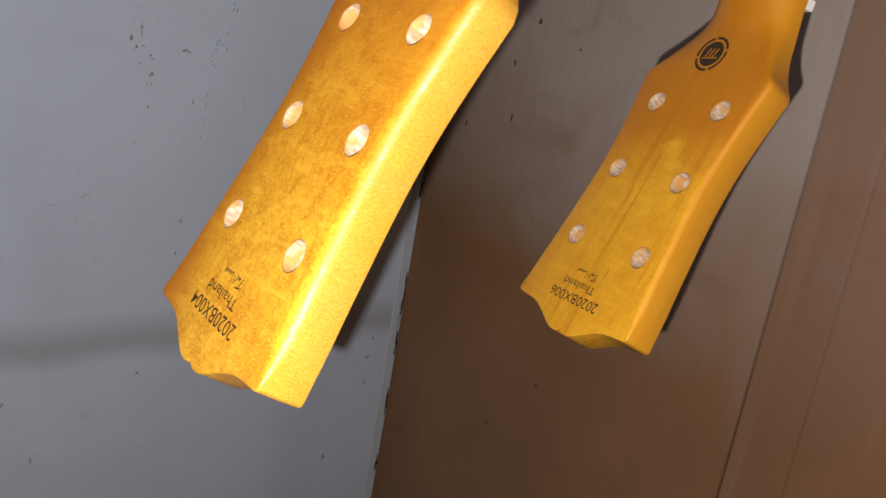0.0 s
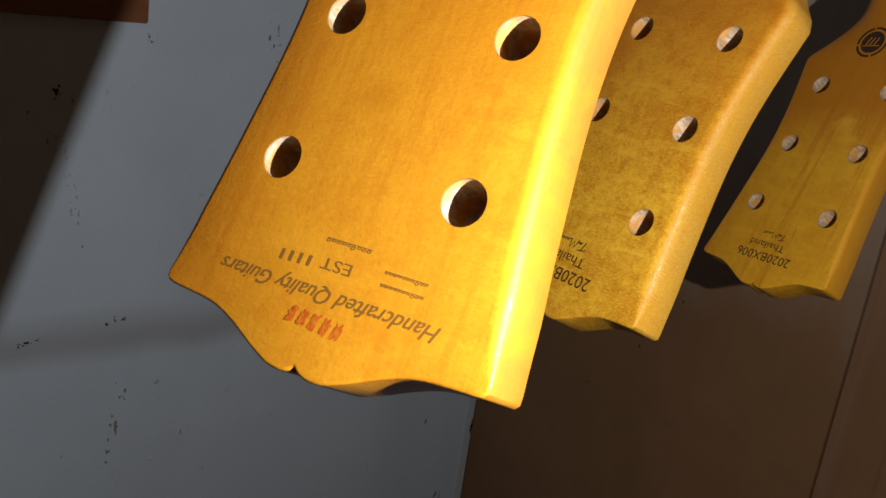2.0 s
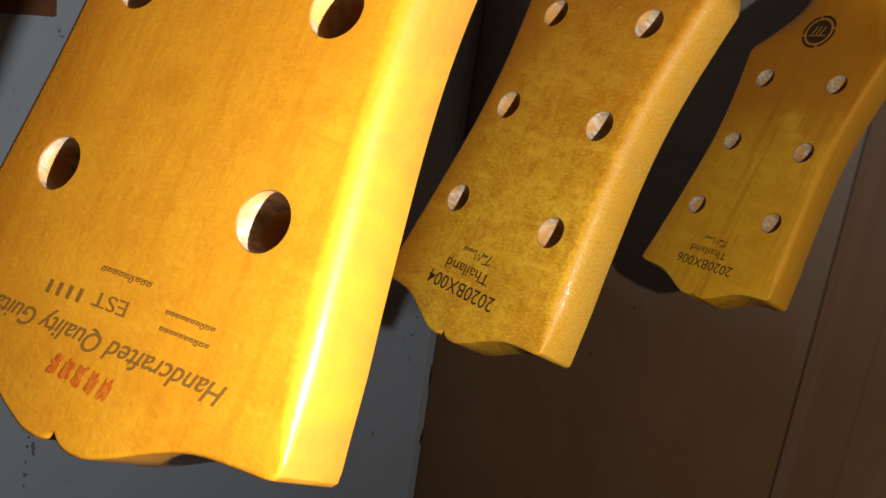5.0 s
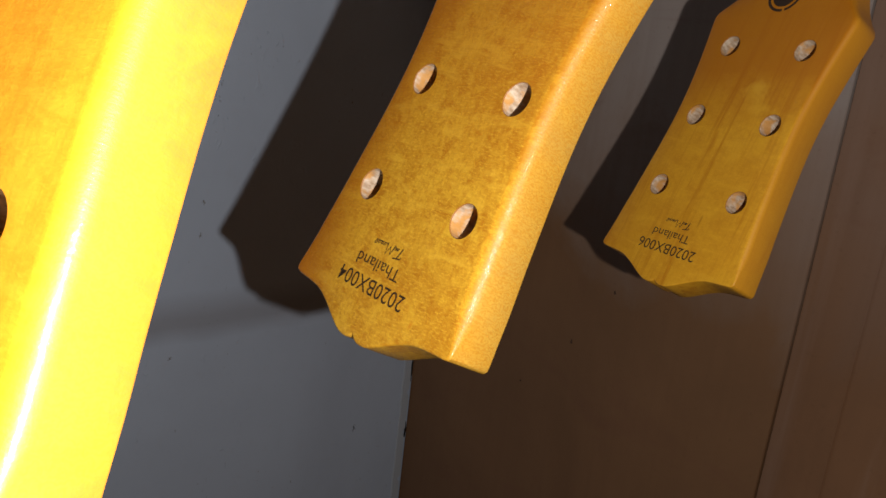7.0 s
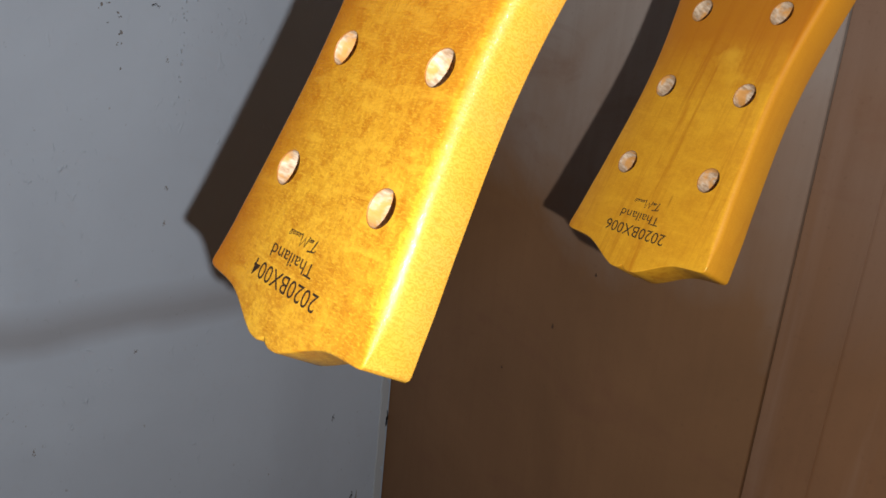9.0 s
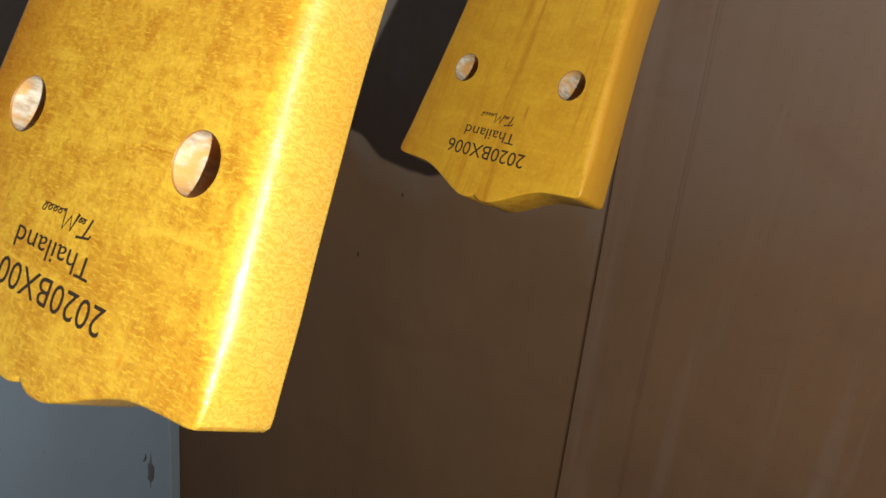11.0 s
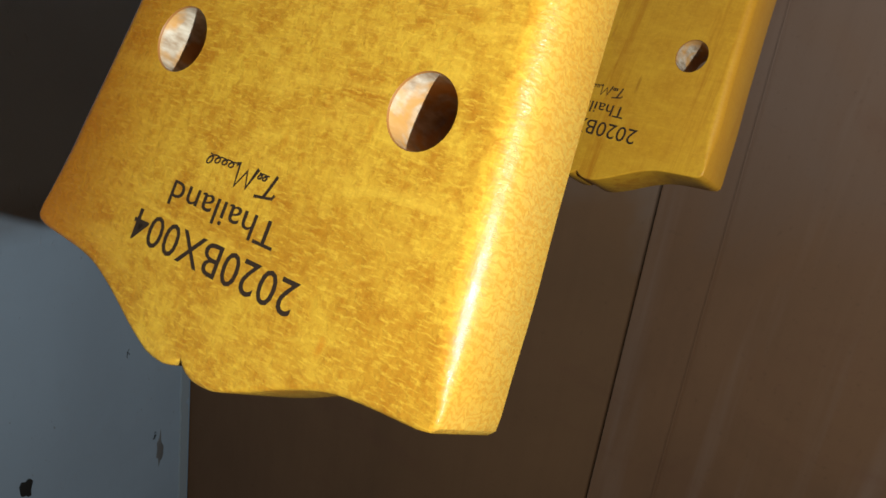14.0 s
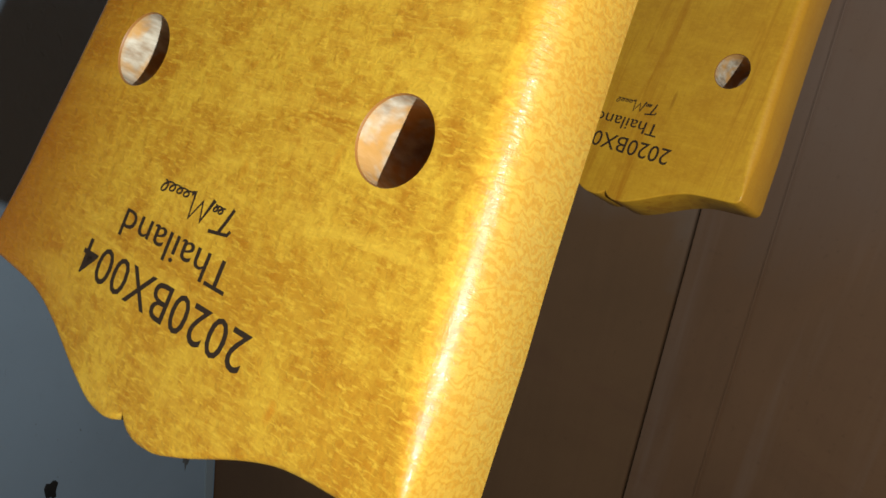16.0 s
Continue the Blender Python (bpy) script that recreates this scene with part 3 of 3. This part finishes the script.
def ribbon(points, thick, rise=1.0):
    """One bent pen stroke of flat ink through the points, in millimetres."""
    pts = [Vector(p) for p in points]
    bm, rails = bmesh.new(), []
    for k, p in enumerate(pts):
        a, b = (p - pts[k - 1]).normalized() if k else None, (pts[k + 1] - p).normalized() if k + 1 < len(pts) else None
        d = (a or b) + (b or a)
        d = d.normalized() if d.length > 0.4 else Vector((-a.y, a.x))
        d *= 0.5 * thick
        z = LIFT * (rise + 0.2 * k)
        rails.append([bm.verts.new(((p.x - d.y) / 1000, (p.y + d.x) / 1000, z)), bm.verts.new(((p.x + d.y) / 1000, (p.y - d.x) / 1000, z))])
    for a, b in zip(rails, rails[1:]):
        bm.faces.new((a[0], a[1], b[1], b[0]))
    return bm


def disc(u, v, r, hole=0.0, start=0.0, end=360.0):
    """A flat ink disc, or an arc of a ring where hole is above 0; millimetres and degrees."""
    bm = bmesh.new()
    n = max(6, round((end - start) / 8))
    turns = [radians(start + (end - start) * k / n) for k in range(n + 1)]
    if hole:
        rims = [[bm.verts.new(((u + q * math.cos(a)) / 1000, (v + q * math.sin(a)) / 1000, LIFT)) for a in turns] for q in (hole, r)]
        for k in range(n):
            bm.faces.new((rims[0][k], rims[1][k], rims[1][k + 1], rims[0][k + 1]))
    else:
        bm.faces.new([bm.verts.new(((u + r * math.cos(a)) / 1000, (v + r * math.sin(a)) / 1000, LIFT)) for a in turns[:-1]])
    return bm


def guitar_neck(place, turns, wood, label, round_over=1.0, wide=1.0, thick=0.0148):
    thing = new("guitar_neck")
    thing.matrix_world = pose(*place, *turns)
    m = thing.matrix_world
    way = m.to_3x3() @ Vector((0, math.cos(BEND), math.sin(BEND)))
    start = m @ Vector((0, 0.128, -thick))
    length = (RAIL + 0.004 - start.z) / way.z
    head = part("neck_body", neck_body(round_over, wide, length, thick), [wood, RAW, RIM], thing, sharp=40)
    part("nut", tilted_box(0.0208, 0.003, 0.0080, 0.0, 0.0065, 0.0005, thick), BONE, thing, "white bone nut")
    part("fingerboard", tilted_box(0.0215, 0.0084, length - 0.012, 0.0004, 0.0062, 0.0006, thick), EBONY, thing, "dark wooden fingerboard")
    tagged(thing, label, "guitar neck", "hanging guitar necks")
    return thing, head


neck_a, head_a = guitar_neck((0.5618, -0.5686, 1.4498), (63.00, -1.76, 19.00), MAPLE_GOLD, "plain golden varnished maple guitar neck hanging head down, script lettering", 1.6, 1.068, 0.0163)
neck_b, head_b = guitar_neck((0.4988, -0.4247, 1.4194), (64.38, -2.14, -3.43), MAPLE_FLAKY, "mottled amber varnished maple guitar neck hanging head down from rail", 1.8, 1.022)
neck_c, head_c = guitar_neck((0.4694, -0.2423, 1.4010), (63.85, -4.89, -9.28), MAPLE_STRAIGHT, "straight-grained amber maple guitar neck with round stamp, hanging head down", 1.15)

for neck, number in ((neck_b, "2020BX004"), (neck_c, "2020BX006")):
    lettering("serial_number", number, 34.4, 4.8, -1.6, -27.9, INK, neck, "printed dark brown serial number", bold=0.002)
    lettering("place_name", "Thailand", 22.2, 3.7, -2.4, -21.5, INK, neck, "printed dark brown place name", bold=0.002)
    mark = part("maker_mark", ribbon([(1.4, -13.9), (0.2, -17.0), (-0.5, -14.7), (-2.0, -17.3), (-2.3, -14.1), (-2.9, -14.4)], 0.62), INK, neck, "small dark script mark")
    part("pen_stroke", ribbon([(5.8, -16.4), (5.5, -17.0), (2.2, -17.5)], 0.45), INK, mark)
    part("pen_stroke", ribbon([(5.2, -13.9), (4.6, -15.6), (4.0, -17.1)], 0.5, 1.5), INK, mark)
    part("pen_stroke", scribble(3.7, 1.8, -15.0, 1.4, 2, 0.28, 0.45, 3), INK, mark)
    part("pen_stroke", scribble(-3.0, -8.6, -15.0, 1.5, 4, 0.27, 0.45, 3), INK, mark)
    stamp = part("round_stamp", disc(-3.2, 98.4, 6.4), INK, neck, "round black stamp")
    for a in (20, 110, 200, 290):
        part("ring_arc", disc(-3.2, 98.4, 8.9, 7.6, a, a + 82), INK, stamp)
    for k in range(3):
        part("bare_stroke", bars([(-6.4 + 2.3 * k, 96.6, -4.9 + 2.3 * k, 101.2, 0.7)], 2 * LIFT), MAPLE_STRAIGHT, stamp)
    part("bare_stroke", bars([(-8.0, 95.9, 1.6, 96.6, 0.5)], 2 * LIFT), MAPLE_STRAIGHT, stamp)

lettering("motto", "Handcrafted Quality Guitars", 59.0, 4.6, 0.2, -26.2, FADED_INK, neck_a, "faded brown slanting motto", shear=0.4, bold=0.009)
lettering("year_word", "EST", 8.0, 2.6, 0.9, -19.9, FADED_INK, neck_a, "faded brown printed word")
for k in range(4):
    part("year_figure", bars([(-6.2 - 2.5 * k, -19.2 - 0.1 * k, -6.4 - 2.5 * k, -21.6 - 0.1 * k, 0.9)]), FADED_INK, neck_a)
part("small_line", scribble(8.2, -3.8, -15.0, 1.2, 9, 0.22, 0.4, 5), FADED_INK, neck_a, "faded small script line")
for v in (-20.8, -18.1):
    part("side_line", scribble(23.6, 12.8, v, 0.9, 10, 0.2, 0.2, 8), FADED_INK, neck_a, "faded small printed line")
# A short smeared red stamp: ragged strokes of ink in five blocks.
red = None
for k in range(5):
    rnd = random.Random(30 + k)
    bm = bmesh.new()
    rim = []
    for q in range(24):
        a = 2 * math.pi * q / 24
        far = 1 / max(abs(math.cos(a)), abs(math.sin(a)))
        r = far * (rnd.uniform(0.75, 1.05) if rnd.random() < 0.85 else rnd.uniform(0.4, 0.7))
        x, y = 1.15 * r * math.cos(a), 1.95 * r * math.sin(a)
        rim.append(bm.verts.new(((7.0 - 3.1 * k - x + 0.25 * y) / 1000, (-32.6 + 0.15 * k + y) / 1000, LIFT * (1 + 0.3 * k))))
    bm.faces.new(rim)
    made = part("ink_block" if red else "red_mark", bm, RED_INK, red or neck_a, "" if red else "smeared orange-red stamp")
    red = red or made
